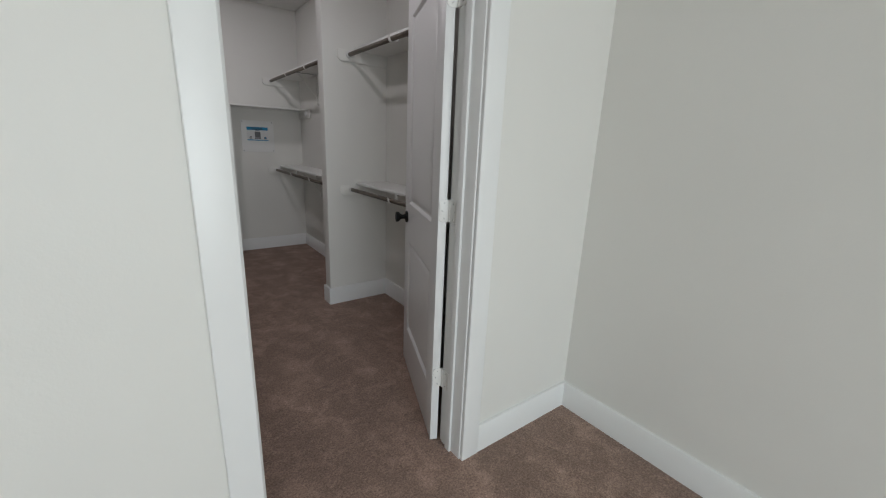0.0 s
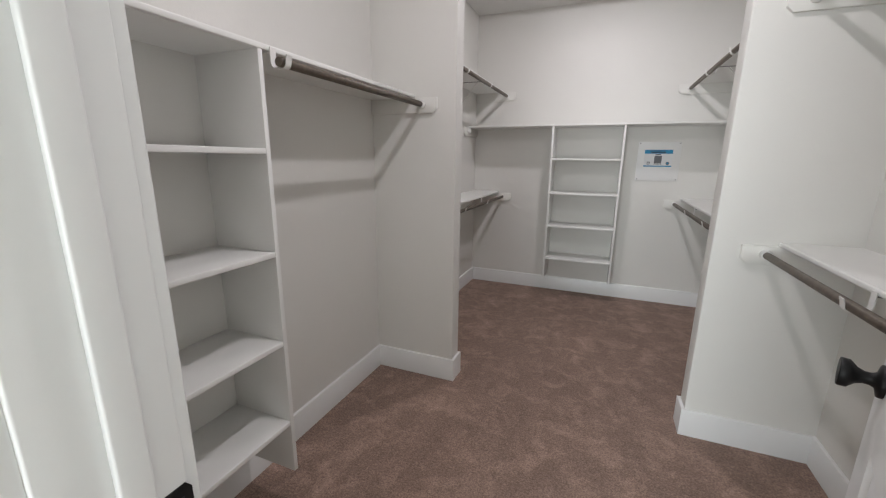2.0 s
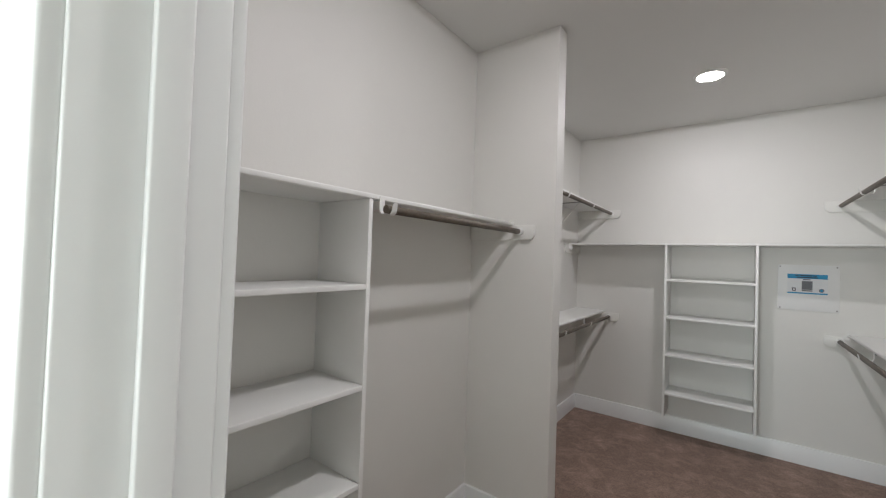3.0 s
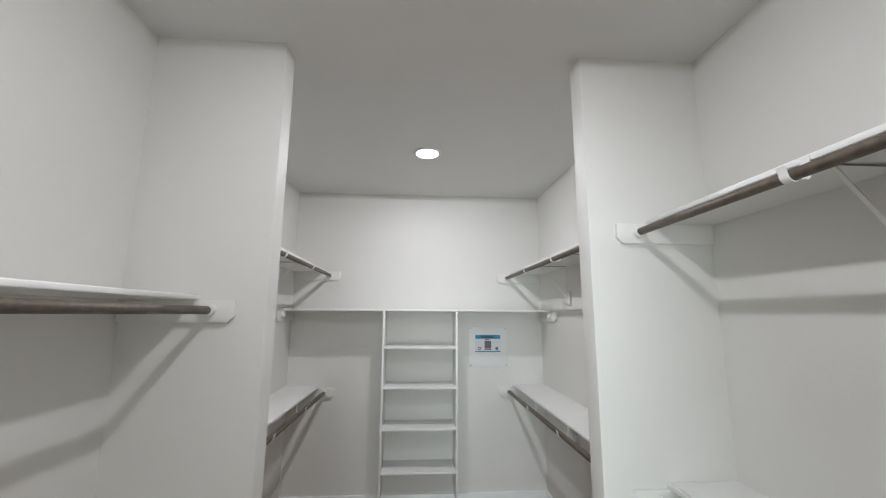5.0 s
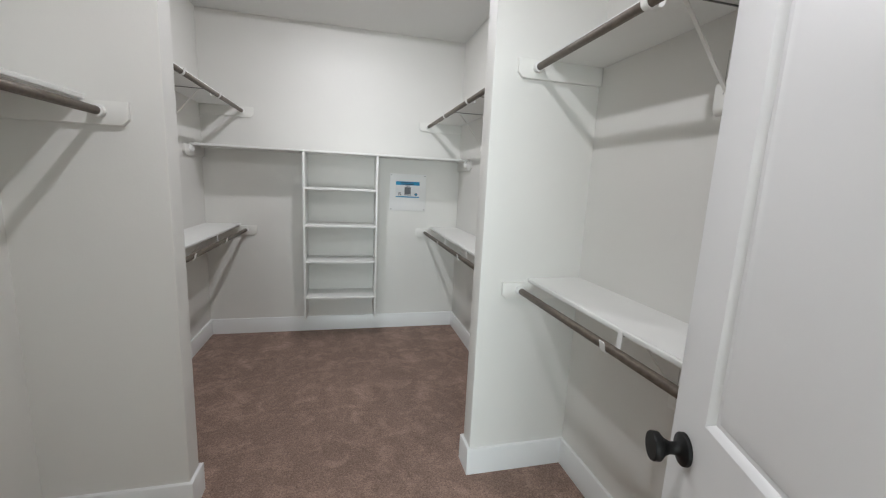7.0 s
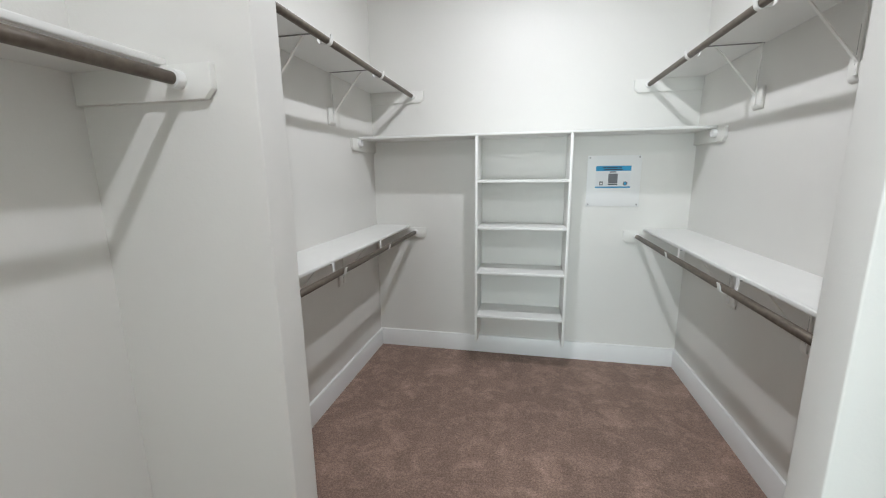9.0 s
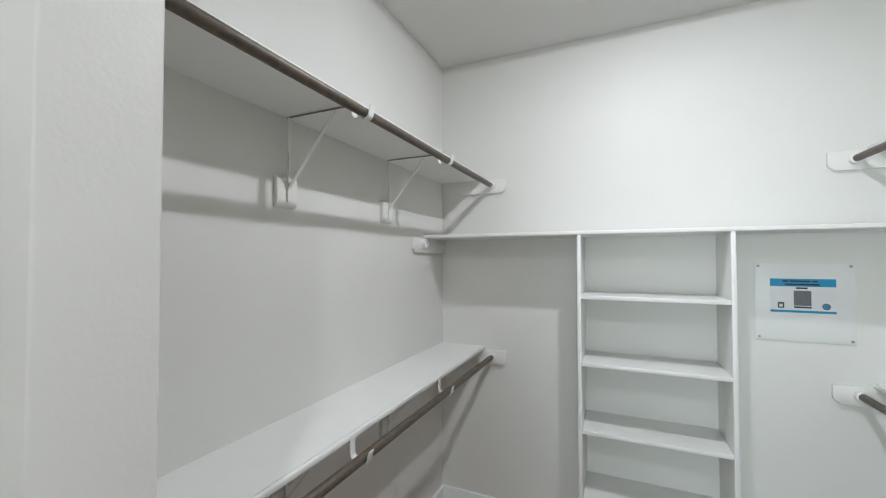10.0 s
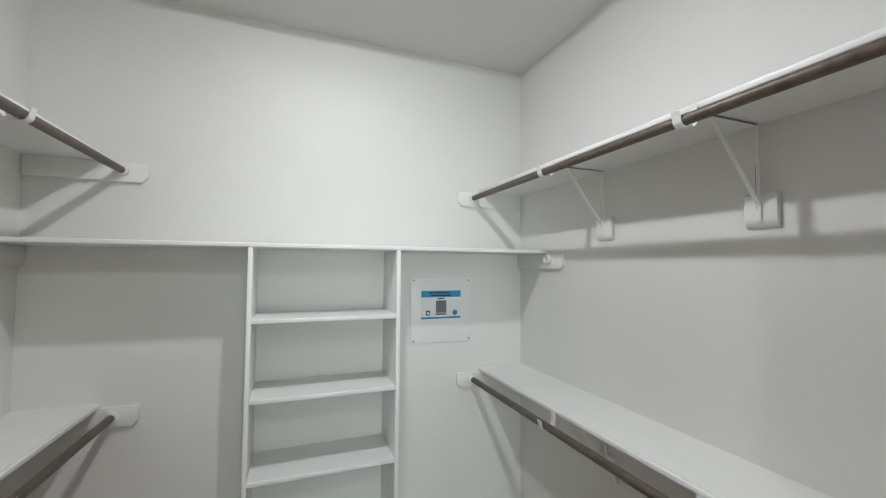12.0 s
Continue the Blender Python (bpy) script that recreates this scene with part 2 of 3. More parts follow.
structure("wall_stub_left", stub(XLF, STUB_L), PAINT, "short off-white painted partition wall", "wall")
structure("wall_stub_right", stub(XRF, STUB_R), PAINT, "short off-white painted partition wall", "wall")
structure("wall_hall_right", box((XH, HY0 - T, 0), (XH + T, YO, CEILING)), PAINT, "cream-white painted hall wall", "wall")
structure("wall_hall_left", box((HX0 - T, HY0 - T, 0), (HX0, YO, CEILING)), PAINT, "cream-white painted hall wall", "wall")
WX0, WX1, WZ0, WZ1 = -0.9, 1.9, 0.2, 2.3
bm = box((HX0, HY0 - T, 0), (WX0, HY0, CEILING))
add_box(bm, (WX1, HY0 - T, 0), (XH, HY0, CEILING))
add_box(bm, (WX0, HY0 - T, 0), (WX1, HY0, WZ0))
add_box(bm, (WX0, HY0 - T, WZ1), (WX1, HY0, CEILING))
structure("wall_hall_back", bm, PAINT, "cream-white painted wall with a wide window opening", "wall")

BASE_H, BASE_T = 0.138, 0.015


def baseboard(a, b, inward):
    """Skirting along the wall line from a to b; inward: the way out of the wall."""
    a, b, n = Vector((*a, 0)), Vector((*b, 0)), Vector((*inward, 0))
    profile = ((0.0, 0.0), (BASE_T, 0.0), (BASE_T, BASE_H - 0.006), (BASE_T - 0.002, BASE_H - 0.002), (BASE_T - 0.006, BASE_H), (0.0, BASE_H))
    bm = bmesh.new()
    ends = [[bm.verts.new(p + n * u + Vector((0, 0, w))) for u, w in profile] for p in (a, b)]
    bm.faces.new(ends[0])
    bm.faces.new(ends[1][::-1])
    for k in range(len(profile)):
        j = (k + 1) % len(profile)
        bm.faces.new((ends[0][k], ends[1][k], ends[1][j], ends[0][j]))
    bmesh.ops.recalc_face_normals(bm, faces=bm.faces)
    structure("baseboard", bm, TRIM, "white painted flat baseboard along the wall", "baseboard")


B = BASE_T
for a, b, n in (
    ((XLF, YI), (XLF, YN), (1, 0)),
    ((XLF + B, YN), (STUB_L + B, YN), (0, -1)),
    ((STUB_L, YN), (STUB_L, YF), (1, 0)),
    ((XL + B, YF), (STUB_L + B, YF), (0, 1)),
    ((XL, YF), (XL, YB), (1, 0)),
    ((XL + B, YB), (XR - B, YB), (0, -1)),
    ((XR, YF), (XR, YB), (-1, 0)),
    ((STUB_R - B, YF), (XR - B, YF), (0, 1)),
    ((STUB_R, YN), (STUB_R, YF), (-1, 0)),
    ((STUB_R - B, YN), (XRF - B, YN), (0, -1)),
    ((XRF, BLOCK_Y1), (XRF, YN), (-1, 0)),
    ((JR + 0.095, YI), (XRF - B, YI), (0, 1)),
    ((XLF + B, YI), (JL - 0.095, YI), (0, 1)),
    ((JR + 0.095, YO), (XH - B, YO), (0, -1)),
    ((XH, HY0), (XH, YO), (-1, 0)),
    ((HX0, YO), (JL - 0.095, YO), (0, -1)),
):
    baseboard(a, b, n)

# Door frame: jambs, stops, casings.
bm = box((JL - 0.019, YO - 0.002, 0), (JL, YI + 0.002, HEAD + 0.019), 0.003, 3)
structure("door_jamb", bm, TRIM, "white painted door jamb", "door frame")
structure("door_jamb", box((JR, YO - 0.002, 0), (JR + 0.019, YI + 0.002, HEAD + 0.019), 0.003, 3), TRIM, "white painted door jamb", "door frame")
structure("door_head", box((JL, YO - 0.002, HEAD), (JR, YI + 0.002, HEAD + 0.019), 0.003, 3), TRIM, "white painted door head jamb", "door frame")
SY0, SY1 = YI - 0.036 - 0.036, YI - 0.038
structure("door_stop", box((JL, SY0, 0), (JL + 0.011, SY1, HEAD), 0.003, 3), TRIM, "white painted door stop strip", "door frame")
structure("door_stop", box((JR - 0.011, SY0, 0), (JR, SY1, HEAD), 0.003, 3), TRIM, "white painted door stop strip", "door frame")
structure("door_stop", box((JL + 0.011, SY0, HEAD - 0.011), (JR - 0.011, SY1, HEAD), 0.003, 3), TRIM, "white painted door stop strip", "door frame")
CW, CT, REVEAL = 0.09, 0.020, 0.005
for y0, y1 in ((YO - CT, YO), (YI, YI + CT)):
    structure("casing", box((JL - REVEAL - CW, y0, 0), (JL - REVEAL, y1, HEAD + REVEAL), 0.0045, 4), TRIM, "wide flat white door casing", "casing")
    structure("casing", box((JR + REVEAL, y0, 0), (JR + REVEAL + CW, y1, HEAD + REVEAL), 0.0045, 4), TRIM, "wide flat white door casing", "casing")
    structure("casing", box((JL - REVEAL - CW, y0, HEAD + REVEAL), (JR + REVEAL + CW, y1, HEAD + REVEAL + CW), 0.0045, 4), TRIM, "wide flat white door casing", "casing")

# Window of the hall room, behind the walker.
win = tagged(new("window_1"), "wide white-framed window in the hall room wall", "window", kind="structure")
win.location = (0, HY0 - T / 2, 0)
for lo, hi in (((WX0, -0.03, WZ0), (WX1, 0.03, WZ0 + 0.05)), ((WX0, -0.03, WZ1 - 0.05), (WX1, 0.03, WZ1)),
               ((WX0, -0.03, WZ0 + 0.05), (WX0 + 0.05, 0.03, WZ1 - 0.05)), ((WX1 - 0.05, -0.03, WZ0 + 0.05), (WX1, 0.03, WZ1 - 0.05))):
    part("window_frame", box(lo, hi, 0.003), TRIM, win)

# ---- door ----
DW, DT, DH = 0.765, 0.035, 2.03
HINGE = (JR + 0.003, YI + 0.013)


def panel_door():
    """A two-panel door. Local origin at the hinge pin; it runs along -x when shut, its closet face towards +y."""
    bm = bmesh.new()
    x1, x0 = -0.006, -0.006 - DW
    y1, y0 = -0.013, -0.013 - DT
    z0, z1 = 0.004, 0.012 + DH
    stile = 0.115
    panels = ((0.25, 0.795), (1.01, z1 - 0.104))
    xs = (x0, x0 + stile, x1 - stile, x1)
    zs = (z0, panels[0][0], panels[0][1], panels[1][0], panels[1][1], z1)

    def face(pts):
        return bm.faces.new([bm.verts.new(p) for p in pts])

    for y, s in ((y0, 1), (y1, -1)):
        for i in range(3):
            for k in range(5):
                xa, xb, za, zb = xs[i], xs[i + 1], zs[k], zs[k + 1]
                if i == 1 and k in (1, 3):
                    steps = ((0.0, 0.0), (0.006, 0.004), (0.012, 0.011), (0.020, 0.012), (0.030, 0.006), (0.05, 0.003))
                    for (e0, d0), (e1, d1) in zip(steps, steps[1:]):
                        ra = [(xa + e0, za + e0), (xb - e0, za + e0), (xb - e0, zb - e0), (xa + e0, zb - e0)]
                        rb = [(xa + e1, za + e1), (xb - e1, za + e1), (xb - e1, zb - e1), (xa + e1, zb - e1)]
                        for q in range(4):
                            w = (q + 1) % 4
                            face([(ra[q][0], y + s * d0, ra[q][1]), (ra[w][0], y + s * d0, ra[w][1]), (rb[w][0], y + s * d1, rb[w][1]), (rb[q][0], y + s * d1, rb[q][1])])
                    e, d = steps[-1]
                    face([(xa + e, y + s * d, za + e), (xb - e, y + s * d, za + e), (xb - e, y + s * d, zb - e), (xa + e, y + s * d, zb - e)])
                else:
                    face([(xa, y, za), (xb, y, za), (xb, y, zb), (xa, y, zb)])
    for x in (x0, x1):
        for k in range(5):
            face([(x, y0, zs[k]), (x, y1, zs[k]), (x, y1, zs[k + 1]), (x, y0, zs[k + 1])])
    for z in (z0, z1):
        for i in range(3):
            face([(xs[i], y0, z), (xs[i + 1], y0, z), (xs[i + 1], y1, z), (xs[i], y1, z)])
    bmesh.ops.remove_doubles(bm, verts=bm.verts, dist=1e-5)
    bmesh.ops.recalc_face_normals(bm, faces=bm.faces)
    es = [e for e in bm.edges if all(abs(v.co.y - y0) < 1e-5 for v in e.verts) or all(abs(v.co.y - y1) < 1e-5 for v in e.verts)]
    es = [e for e in es if len(e.link_faces) == 2 and e.link_faces[0].normal.dot(e.link_faces[1].normal) < 0.1]
    bmesh.ops.bevel(bm, geom=es, offset=0.002, segments=2, profile=0.5, affect="EDGES")
    return bm


SWING = -111.4
door = thing("door", pose(*HINGE, 0, 0, 0, SWING), "white two-panel closet door standing open with black knob", "door")
part("door_leaf", panel_door(), DOOR, door, smooth=30)
KZ, KX = 0.925, -0.006 - DW + 0.062
for y, s in ((-0.013 - DT, -1), (-0.013, 1)):
    bm = lathe(((0.0325, 0.0), (0.0325, 0.007), (0.031, 0.009), (0.016, 0.013), (0.0125, 0.020), (0.0125, 0.030), (0.017, 0.040), (0.0255, 0.048), (0.0285, 0.051), (0.0290, 0.063), (0.0275, 0.0655), (0.010, 0.066)), 28)
    bmesh.ops.transform(bm, matrix=Matrix.Translation((KX, y, KZ)) @ Matrix.Rotation(radians(90 * s) * -1, 4, "X"), verts=bm.verts)
    part("knob", bm, BLACK, door, "matt black round door knob", smooth=50)
part("latch_plate", box((-0.006 - DW - 0.002, -0.013 - DT / 2 - 0.0125, KZ - 0.028), (-0.006 - DW, -0.013 - DT / 2 + 0.0125, KZ + 0.028), 0.0006), BLACK, door, "black latch plate")
HINGE_Z = (0.33, 1.079, 1.84)


def hinge_outline(inner, outer, half, radius=0.015):
    """A leaf in y, z with its two outer corners rounded."""
    way = 1 if outer > inner else -1
    pts = [(inner, -half), (inner, half)]
    for zc, start in ((half - radius, 90), (-half + radius, 0)):
        arc = [radians(start - k * 15) for k in range(7)]
        pts += [(outer - way * radius + way * radius * math.cos(a), zc + radius * math.sin(a)) for a in arc]
    return pts


def sorted_box(a, b):
    return tuple(map(min, a, b)), tuple(map(max, a, b))


def hinge_screws(x, way, ys, zs, parent):
    """Painted countersunk screws, their heads facing along x; dark crosses stand for the shade in the recesses."""
    for y, z in zip(ys, zs):
        part("screw", cyl((x, y, z), (x + way * 0.0007, y, z), 0.0042, 14), WHITE_METAL, parent)
        bm = box(*sorted_box((x + way * 0.0006, y - 0.0026, z - 0.0006), (x + way * 0.0010, y + 0.0026, z + 0.0006)))
        lo, hi = sorted_box((x + way * 0.0006, y - 0.0006, z - 0.0026), (x + way * 0.0011, y + 0.0006, z + 0.0026))
        add_box(bm, lo, hi)
        part("recess_shade", bm, INK, parent)


for hz in HINGE_Z:
    bm = prism(hinge_outline(-0.002, -0.0445, 0.0445), "x", -0.0062, -0.0042, 0.0004)
    bmesh.ops.translate(bm, verts=bm.verts, vec=(0, 0, hz))
    leaf = part("hinge_leaf", bm, WHITE_METAL, door, "white-painted hinge leaf")
    # grey strip standing in for the shaded gap round the leaf
    bm = prism(hinge_outline(-0.016, -0.0452, 0.0449), "x", -0.0070, -0.0056)
    bmesh.ops.translate(bm, verts=bm.verts, vec=(0, 0, hz))
    part("gap_shade", bm, GREY, leaf, "dark strip put in for the shaded gap round the leaf")
    hinge_screws(-0.0043, 1, (-0.024, -0.033, -0.024), (hz - 0.031, hz, hz + 0.031), leaf)
    bm = bmesh.new()
    for k in range(5):
        add_cyl(bm, (0, 0, hz - 0.0445 + k * 0.0178 + 0.0005), (0, 0, hz - 0.0445 + (k + 1) * 0.0178 - 0.0005), 0.0078, 16)
    add_cyl(bm, (0, 0, hz + 0.0445), (0, 0, hz + 0.048), 0.005, 14, 0.003)
    part("hinge_knuckle", bm, WHITE_METAL, door, "white-painted hinge barrel")
for hz in HINGE_Z:
    hl = thing("jamb_hinge_leaf", Matrix.Translation((JR, YI, hz)), "white-painted hinge leaf screwed to the door jamb", "hinge", "door hinges")
    leaf = part("leaf", prism(hinge_outline(0.008, -0.0325, 0.0445), "x", -0.0024, 0.0, 0.0004), WHITE_METAL, hl)
    hinge_screws(-0.0023, -1, (-0.012, -0.021, -0.012), (-0.031, 0.0, 0.031), leaf)
st = thing("strike_plate", Matrix.Translation((JL, YI - 0.012, 0.915)), "black metal strike plate let into the door jamb", "strike plate")
part("plate", prism([(-0.020, -0.028), (0.010, -0.028), (0.017, -0.018), (0.017, 0.018), (0.010, 0.028), (-0.020, 0.028)], "x", 0.0, 0.0016, 0.0004), BLACK, st)
# no hole is cut: a dark patch on the plate gives its shade
part("latch_hole_shade", box((0.0012, -0.010, -0.012), (0.0019, 0.006, 0.012)), INK, st, "dark patch put in for the shade of the latch hole")

# ---- closet fittings ----
SH = 0.018                    # board thickness
DEPTH, ROD_U, ROD_R = 0.275, 0.322, 0.0145
UP, LOW, MID = 1.977, 0.987, 1.656   # undersides of the upper, lower and middle shelves
ROD_DROP = 0.0360
BACK_TOP = 1.652                # top of the long end-wall shelf


def shelf_board(lo, hi, label, front, group=""):
    ob = thing("closet_shelf", Matrix.Translation(((lo[0] + hi[0]) / 2, (lo[1] + hi[1]) / 2, lo[2])), label, "shelf", group)
    c = ob.matrix_basis.translation
    lo, hi = [lo[i] - c[i] for i in range(3)], [hi[i] - c[i] for i in range(3)]
    nlo, nhi = list(lo), list(hi)
    axis, end = front
    if end > 0:
        nlo[axis] = hi[axis] = hi[axis] - 0.012
    else:
        nhi[axis] = lo[axis] = lo[axis] + 0.012
    part("board", box(lo, hi), SHELF, ob)
    part("nosing", box(nlo, nhi, 0.004, 3), SHELF, ob, "rounded front edge")
    return ob


def end_cleat(x_wall, out, y_face, way, z_top):
    """A board on an end wall that carries the shelf's end and the rod cup. out: +1 towards +x; way: the way out of the wall along y."""
    ob = thing("shelf_cleat", Matrix.Translation((x_wall, y_face, z_top)), "white wooden cleat carrying a shelf end and rod", "cleat", "end cleats")
    L, H = 0.406, 0.080
    outline = [(0.002 * out, 0), (L * out, 0), (L * out, -H * 0.72), ((L - 0.022) * out, -H), (0.002 * out, -H)]
    part("board", prism(outline, "y", 0.0, way * SH, 0.0015), CLEAT, ob)
    bm = bmesh.new()
    c = Vector((ROD_U * out, way * SH, -ROD_DROP))
    add_cyl(bm, c, c + Vector((0, way * 0.024, 0)), 0.0212, 24, None, 0.002)
    part("rod_socket", bm, WHITE_PLASTIC, ob, "white plastic rod cup")
    return ob


def rod_hook():
    """The bent strap that comes down from the shelf edge, behind and under the rod and up its front."""
    pts = [(0.2795, 0.012), (0.2795, -0.032), (0.282, -0.041), (0.290, -0.049)]
    for k in range(11):
        a = radians(225 + k * 130 / 10)
        pts.append((ROD_U + (ROD_R + 0.003) * math.cos(a), -ROD_DROP + (ROD_R + 0.003) * math.sin(a)))
    pts += [(ROD_U + ROD_R + 0.005, -ROD_DROP + 0.010), (ROD_U + ROD_R + 0.009, -ROD_DROP + 0.021)]
    return strap(pts, -0.0115, 0.0115, 0.003)


def side_bracket(m, label):
    """Shelf-and-rod bracket. Local: x out of the wall, z up, the origin on the wall under the shelf."""
    ob = thing("shelf_bracket", m, label, "bracket", "shelf brackets")
    part("mounting_block", prism([(0, -0.198), (0.012, -0.198), (0.016, -0.201), (0.018, -0.207), (0.018, -0.275), (0.016, -0.285), (0.011, -0.294), (0.004, -0.299), (0, -0.300)], "y", -0.043, 0.043, 0.004), CLEAT, ob, "white wooden block on the wall")
    part("wall_leg", strap(((0.0215, -0.004), (0.0215, -0.278)), -0.0055, 0.0055, 0.005), CLEAT, ob)
    # thin dark grey line on the white leg; the arm is the same grey
    part("leg_edge", box((0.0235, -0.0060, -0.245), (0.0245, -0.0045, -0.120), 0.0003), BRACKET_GREY, ob, "thin dark grey line along the leg")
    part("top_arm", box((0.012, -0.0018, -0.0055), (0.2775, 0.0018, -0.001), 0.0006), BRACKET_GREY, ob, "thin dark grey arm")
    part("brace", strap(((0.022, -0.238), (0.028, -0.228), (0.20, -0.020), (0.212, -0.010)), -0.006, 0.006, 0.004), CLEAT, ob)
    part("rod_hook", rod_hook(), WHITE_METAL, ob, "white curved rod hook", smooth=50)
    for z in (-0.218, -0.258):
        part("screw", cyl((0.0225, 0, z), (0.0255, 0, z), 0.0045, 12), WHITE_METAL, ob)
    return ob


def rod(x, y0, y1, z, label):
    ob = thing("closet_rod", Matrix.Translation((x, y0, z)), label, "closet rod", "closet rods")
    bm = bmesh.new()
    add_cyl(bm, (0, 0, 0), (0, y1 - y0, 0), ROD_R, 32, None, 0.001)
    part("tube", bm, ROD, ob, smooth=40)
    return ob


def hanging_run(x_wall, out, y0, y1, z, brackets, ends, where):
    """A shelf on a side wall with a rod before it. ends: which of the end walls carry a cleat."""
    xa, xb = sorted((x_wall, x_wall + out * DEPTH))
    shelf_board((xa, y0, z), (xb, y1, z + SH), "white painted closet shelf above a bronze rod", (0, out), "side wall shelves")
    rod(x_wall + out * ROD_U, y0 + SH + 0.003, y1 - SH - 0.003, z - ROD_DROP, "bronze metal hanging rod " + where)
    if ends[0]:
        end_cleat(x_wall, out, y0, 1, z)
    if ends[1]:
        end_cleat(x_wall, out, y1, -1, z)
    for y in brackets:
        side_bracket(pose(x_wall, y, z, 0, 0, 0 if out > 0 else 180), "white steel shelf and rod bracket on the wall")


for z, dz, where in ((UP, 0.007, "under the high shelf"), (LOW, 0.0, "under the low shelf")):
    hanging_run(XL, 1, YF, YB, z + dz, (5.262, 5.872), (True, True), where)
    hanging_run(XR, -1, YF, YB, z, (5.256, 5.852), (True, True), where)
    hanging_run(XRF, -1, BLOCK_Y1, YN, z - dz * 0.6, (3.805,), (True, True), where)

# Front left bay: shelf tower and one rod.
DIV_Y = 3.40
shelf_board((XLF, YI, MID), (XLF + DEPTH, YN, MID + SH), "white painted shelf over tower and single rod", (0, 1))
rod(XLF + ROD_U, DIV_Y + SH + 0.012, YN - SH - 0.003, MID - ROD_DROP, "bronze metal hanging rod beside the shelf tower")
end_cleat(XLF, 1, YN, -1, MID)


def tower(name_label, m, width, depth, top, bottom, tops):
    """An open shelf tower. Local: x along the wall, y out of it, z up from the floor."""
    ob = thing("shelf_tower", m, name_label, "shelf unit")
    for x in (0.0, width - SH):
        part("upright", box((x, 0.0, bottom), (x + SH, depth, top), 0.002, 2), SHELF, ob)
    for z in tops:
        part("shelf", box((SH, 0.0, z - SH), (width - SH, depth, z), 0.0025, 3), SHELF, ob)
    return ob


tower("white open shelf tower with four shelves beside a rod", pose(XLF, DIV_Y + SH, 0, 0, 0, -90), DIV_Y + SH - YI, DEPTH - 0.002, MID, 0.155, (1.364, 1.025, 0.699, 0.376))

hook = thing("rod_hook_bracket", Matrix.Translation((XLF, DIV_Y + SH + 0.035, MID)), "white hook bracket holding the rod's free end", "bracket")
part("arm", box((0.10, -0.0095, -0.006), (0.2775, 0.0095, -0.001), 0.001), WHITE_METAL, hook)
part("hook", rod_hook(), WHITE_METAL, hook, smooth=50)

# End wall: long shelf, tower below it, side cleats with empty rod cups.
BD = 0.274
shelf_board((XL, YB - BD, BACK_TOP - SH), (XR, YB, BACK_TOP), "long white painted shelf across the end wall", (1, -1))
tower("narrow white open shelf tower on the end wall", pose(1.702, YB, 0, 0, 0, 180), 0.620, BD - 0.002, BACK_TOP - SH, 0.198, (1.348, 1.034, 0.720, 0.401))
for x, out in ((XL, 1), (XR, -1)):
    ob = thing("shelf_cleat", Matrix.Translation((x, YB, BACK_TOP - SH)), "white wooden side cleat with an empty rod cup", "cleat", "side cleats")
    L, H = 0.406, 0.080
    part("board", prism([(0, 0), (-L, 0), (-L, -H * 0.72), (-L + 0.022, -H), (0, -H)], "x", 0, out * SH, 0.0015), CLEAT, ob)
    cup = lathe(((0.0245, 0.0), (0.0245, 0.018), (0.022, 0.021), (0.0185, 0.021), (0.0185, 0.006)), 28)
    bmesh.ops.transform(cup, matrix=Matrix.Translation((out * SH, -0.30, -0.030)) @ Matrix.Rotation(radians(90 * out), 4, "Y"), verts=cup.verts)
    part("rod_socket", cup, WHITE_PLASTIC, ob, "white plastic rod cup", smooth=40)

# Cover panel with a printed notice.
PX0, PX1, PZ0, PZ1 = 1.829, 2.174, 1.156, 1.502
panel = thing("cover_panel", Matrix.Translation(((PX0 + PX1) / 2, YB, PZ0)), "square white plastic cover panel screwed to the wall", "cover panel")
pw, ph = PX1 - PX0, PZ1 - PZ0
part("sheet", box((-pw / 2, -0.005, 0), (pw / 2, 0, ph), 0.0015), PANEL, panel)
for sx in (-1, 1):
    for z in (0.014, ph - 0.014):
        part("screw", cyl((sx * (pw / 2 - 0.014), -0.0075, z), (sx * (pw / 2 - 0.014), -0.004, z), 0.0055, 14, None, 0.0008), SCREW, panel)
note = thing("notice", Matrix.Translation((1.998, YB - 0.0052, 1.283)), "small printed notice with blue header on white paper", "notice")
nw, nh = 0.226, 0.149
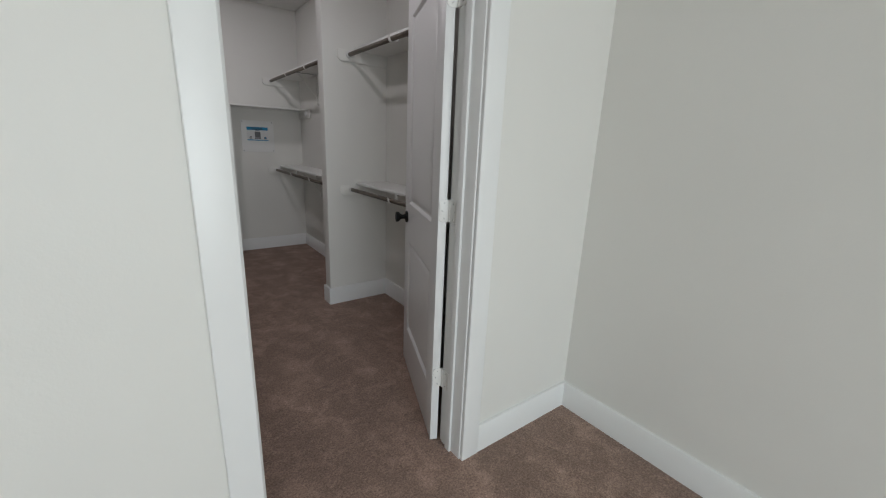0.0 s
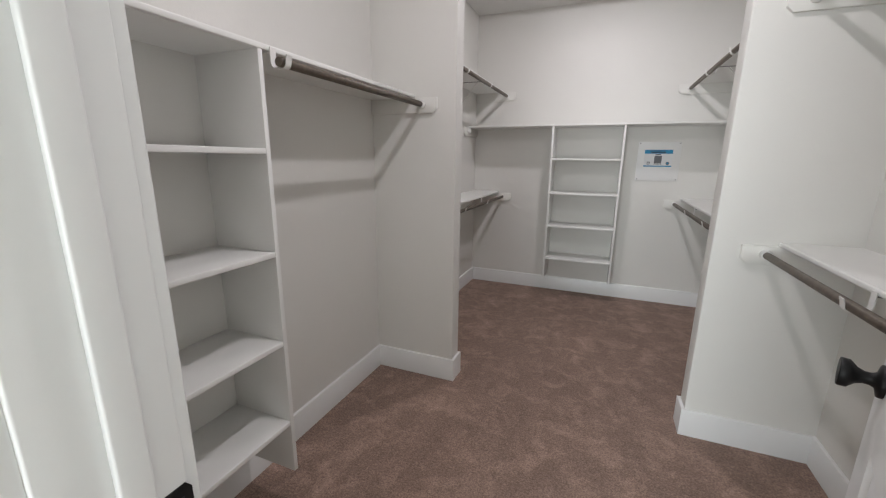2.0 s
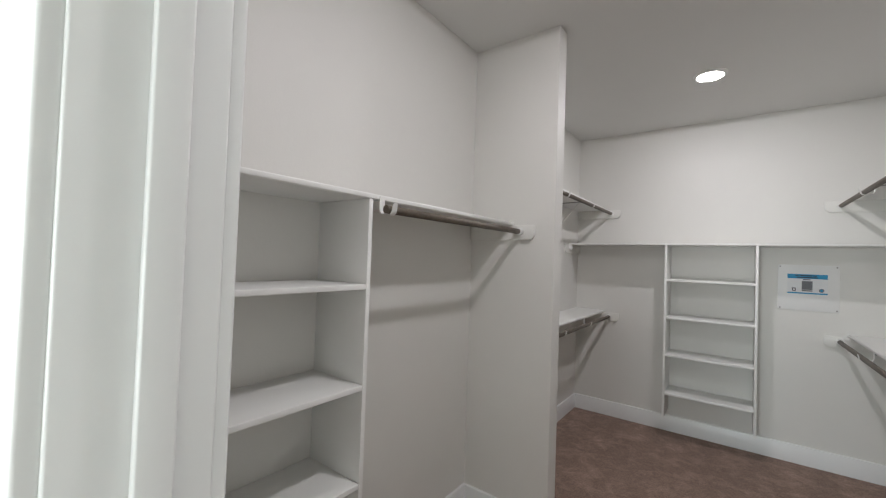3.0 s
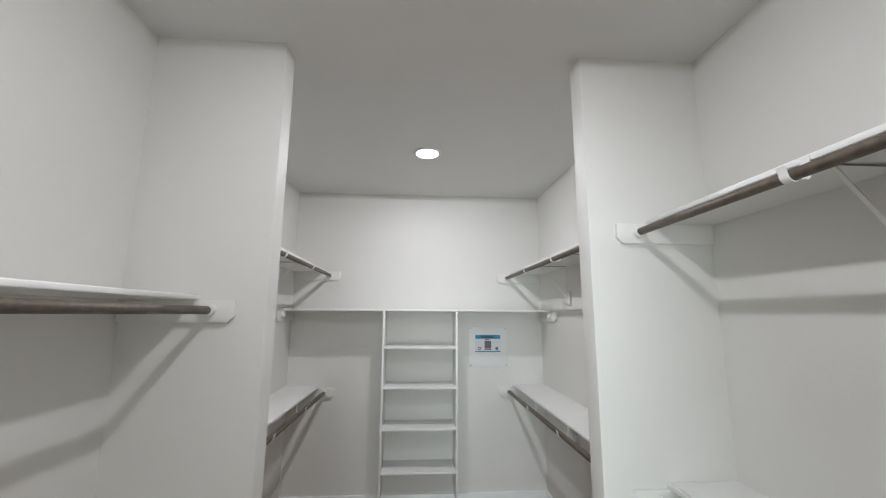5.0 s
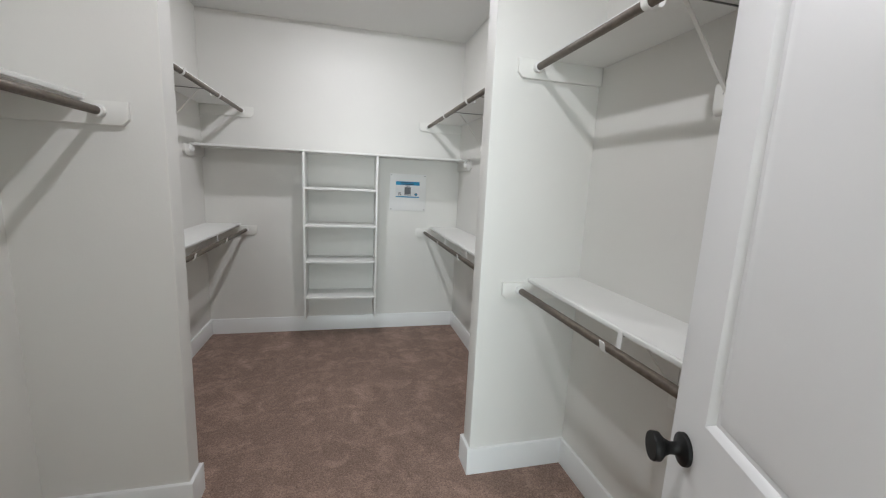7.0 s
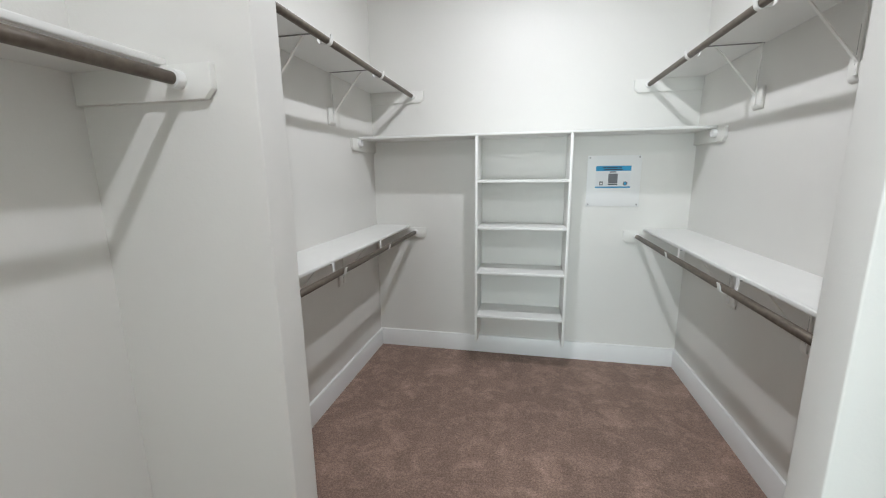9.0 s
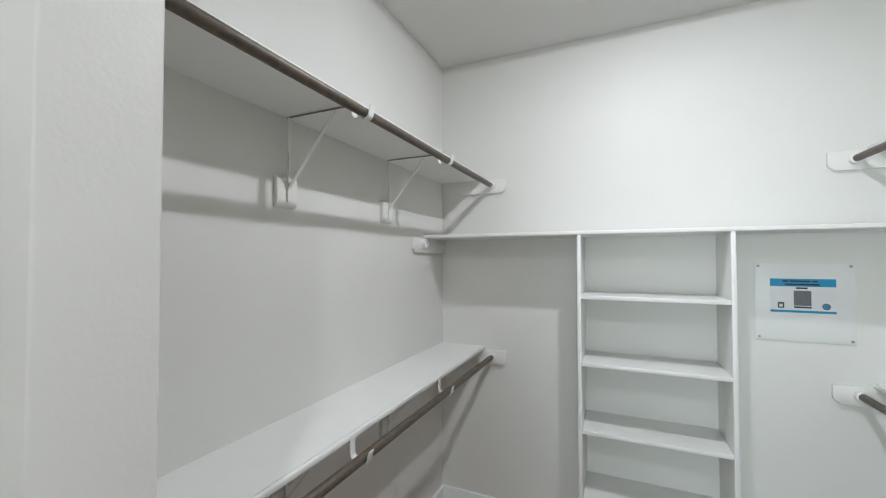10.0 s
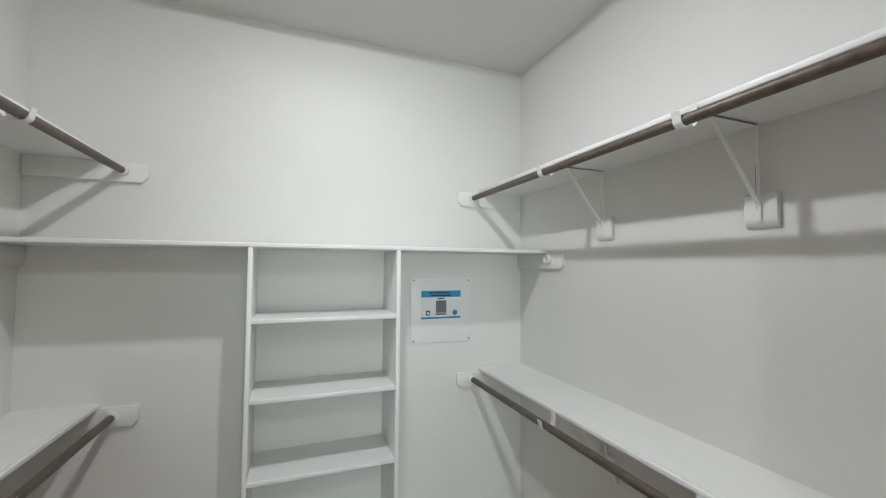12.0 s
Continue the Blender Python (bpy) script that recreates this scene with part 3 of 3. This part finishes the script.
part("sheet", box((-nw / 2, -0.0006, 0), (nw / 2, 0, nh)), PAPER, note)


def print_bar(name, x0, x1, z0, z1, mat, d=0.0010):
    part(name, box((x0, -d, z0), (x1, -0.0006, z1)), mat, note)


print_bar("header_band", -nw / 2, nw / 2, nh - 0.034, nh, BLUE)
print_bar("footer_band", -nw / 2, nw / 2, 0.0, 0.010, BLUE)
# two rows of dark words in the header, too small to read
for z0, words in ((nh - 0.0145, ((-0.068, -0.048), (-0.043, 0.028), (0.034, 0.052))), (nh - 0.0285, ((-0.060, 0.058),))):
    for x0, x1 in words:
        print_bar("text_line", x0, x1, z0, z0 + 0.0075, INK, 0.0014)
print_bar("text_line", -0.022, 0.018, nh - 0.0445, nh - 0.0375, INK)
print_bar("code_block", -0.030, 0.030, 0.031, 0.097, GREY)
print_bar("text_line", -0.030, 0.030, 0.0205, 0.0275, INK)
emblem = part("emblem", box((-0.086, -0.0011, 0.019), (-0.064, -0.0006, 0.044), 0.0002), INK, note, "small dark emblem")
part("emblem_centre", box((-0.081, -0.0015, 0.024), (-0.069, -0.0010, 0.037)), PAPER, emblem)
emblem = part("emblem", cyl((0.08, -0.0011, 0.030), (0.08, -0.0006, 0.030), 0.0145, 24), GREY, note, "small round grey and blue emblem")
part("emblem_centre", cyl((0.08, -0.0015, 0.030), (0.08, -0.0010, 0.030), 0.0085, 20), BLUE, emblem)

# Ceiling lamps.
for lx, ly, power in LAMPS:
    lamp = thing("ceiling_lamp", Matrix.Translation((lx, ly, CEILING)), "round flush white ceiling light, switched on", "ceiling light", "closet lights")
    part("trim_ring", lathe(((0.072, -0.004), (0.0735, -0.011), (0.079, -0.014), (0.088, -0.011), (0.096, -0.004), (0.0975, 0.0), (0.072, 0.0)), 48), WHITE_PLASTIC, lamp, smooth=50)
    part("diffuser", lathe(((0.071, -0.001), (0.071, -0.010), (0.064, -0.014), (0.045, -0.018), (0.01, -0.020)), 48), DIFFUSER, lamp, "glowing frosted diffuser", smooth=60)
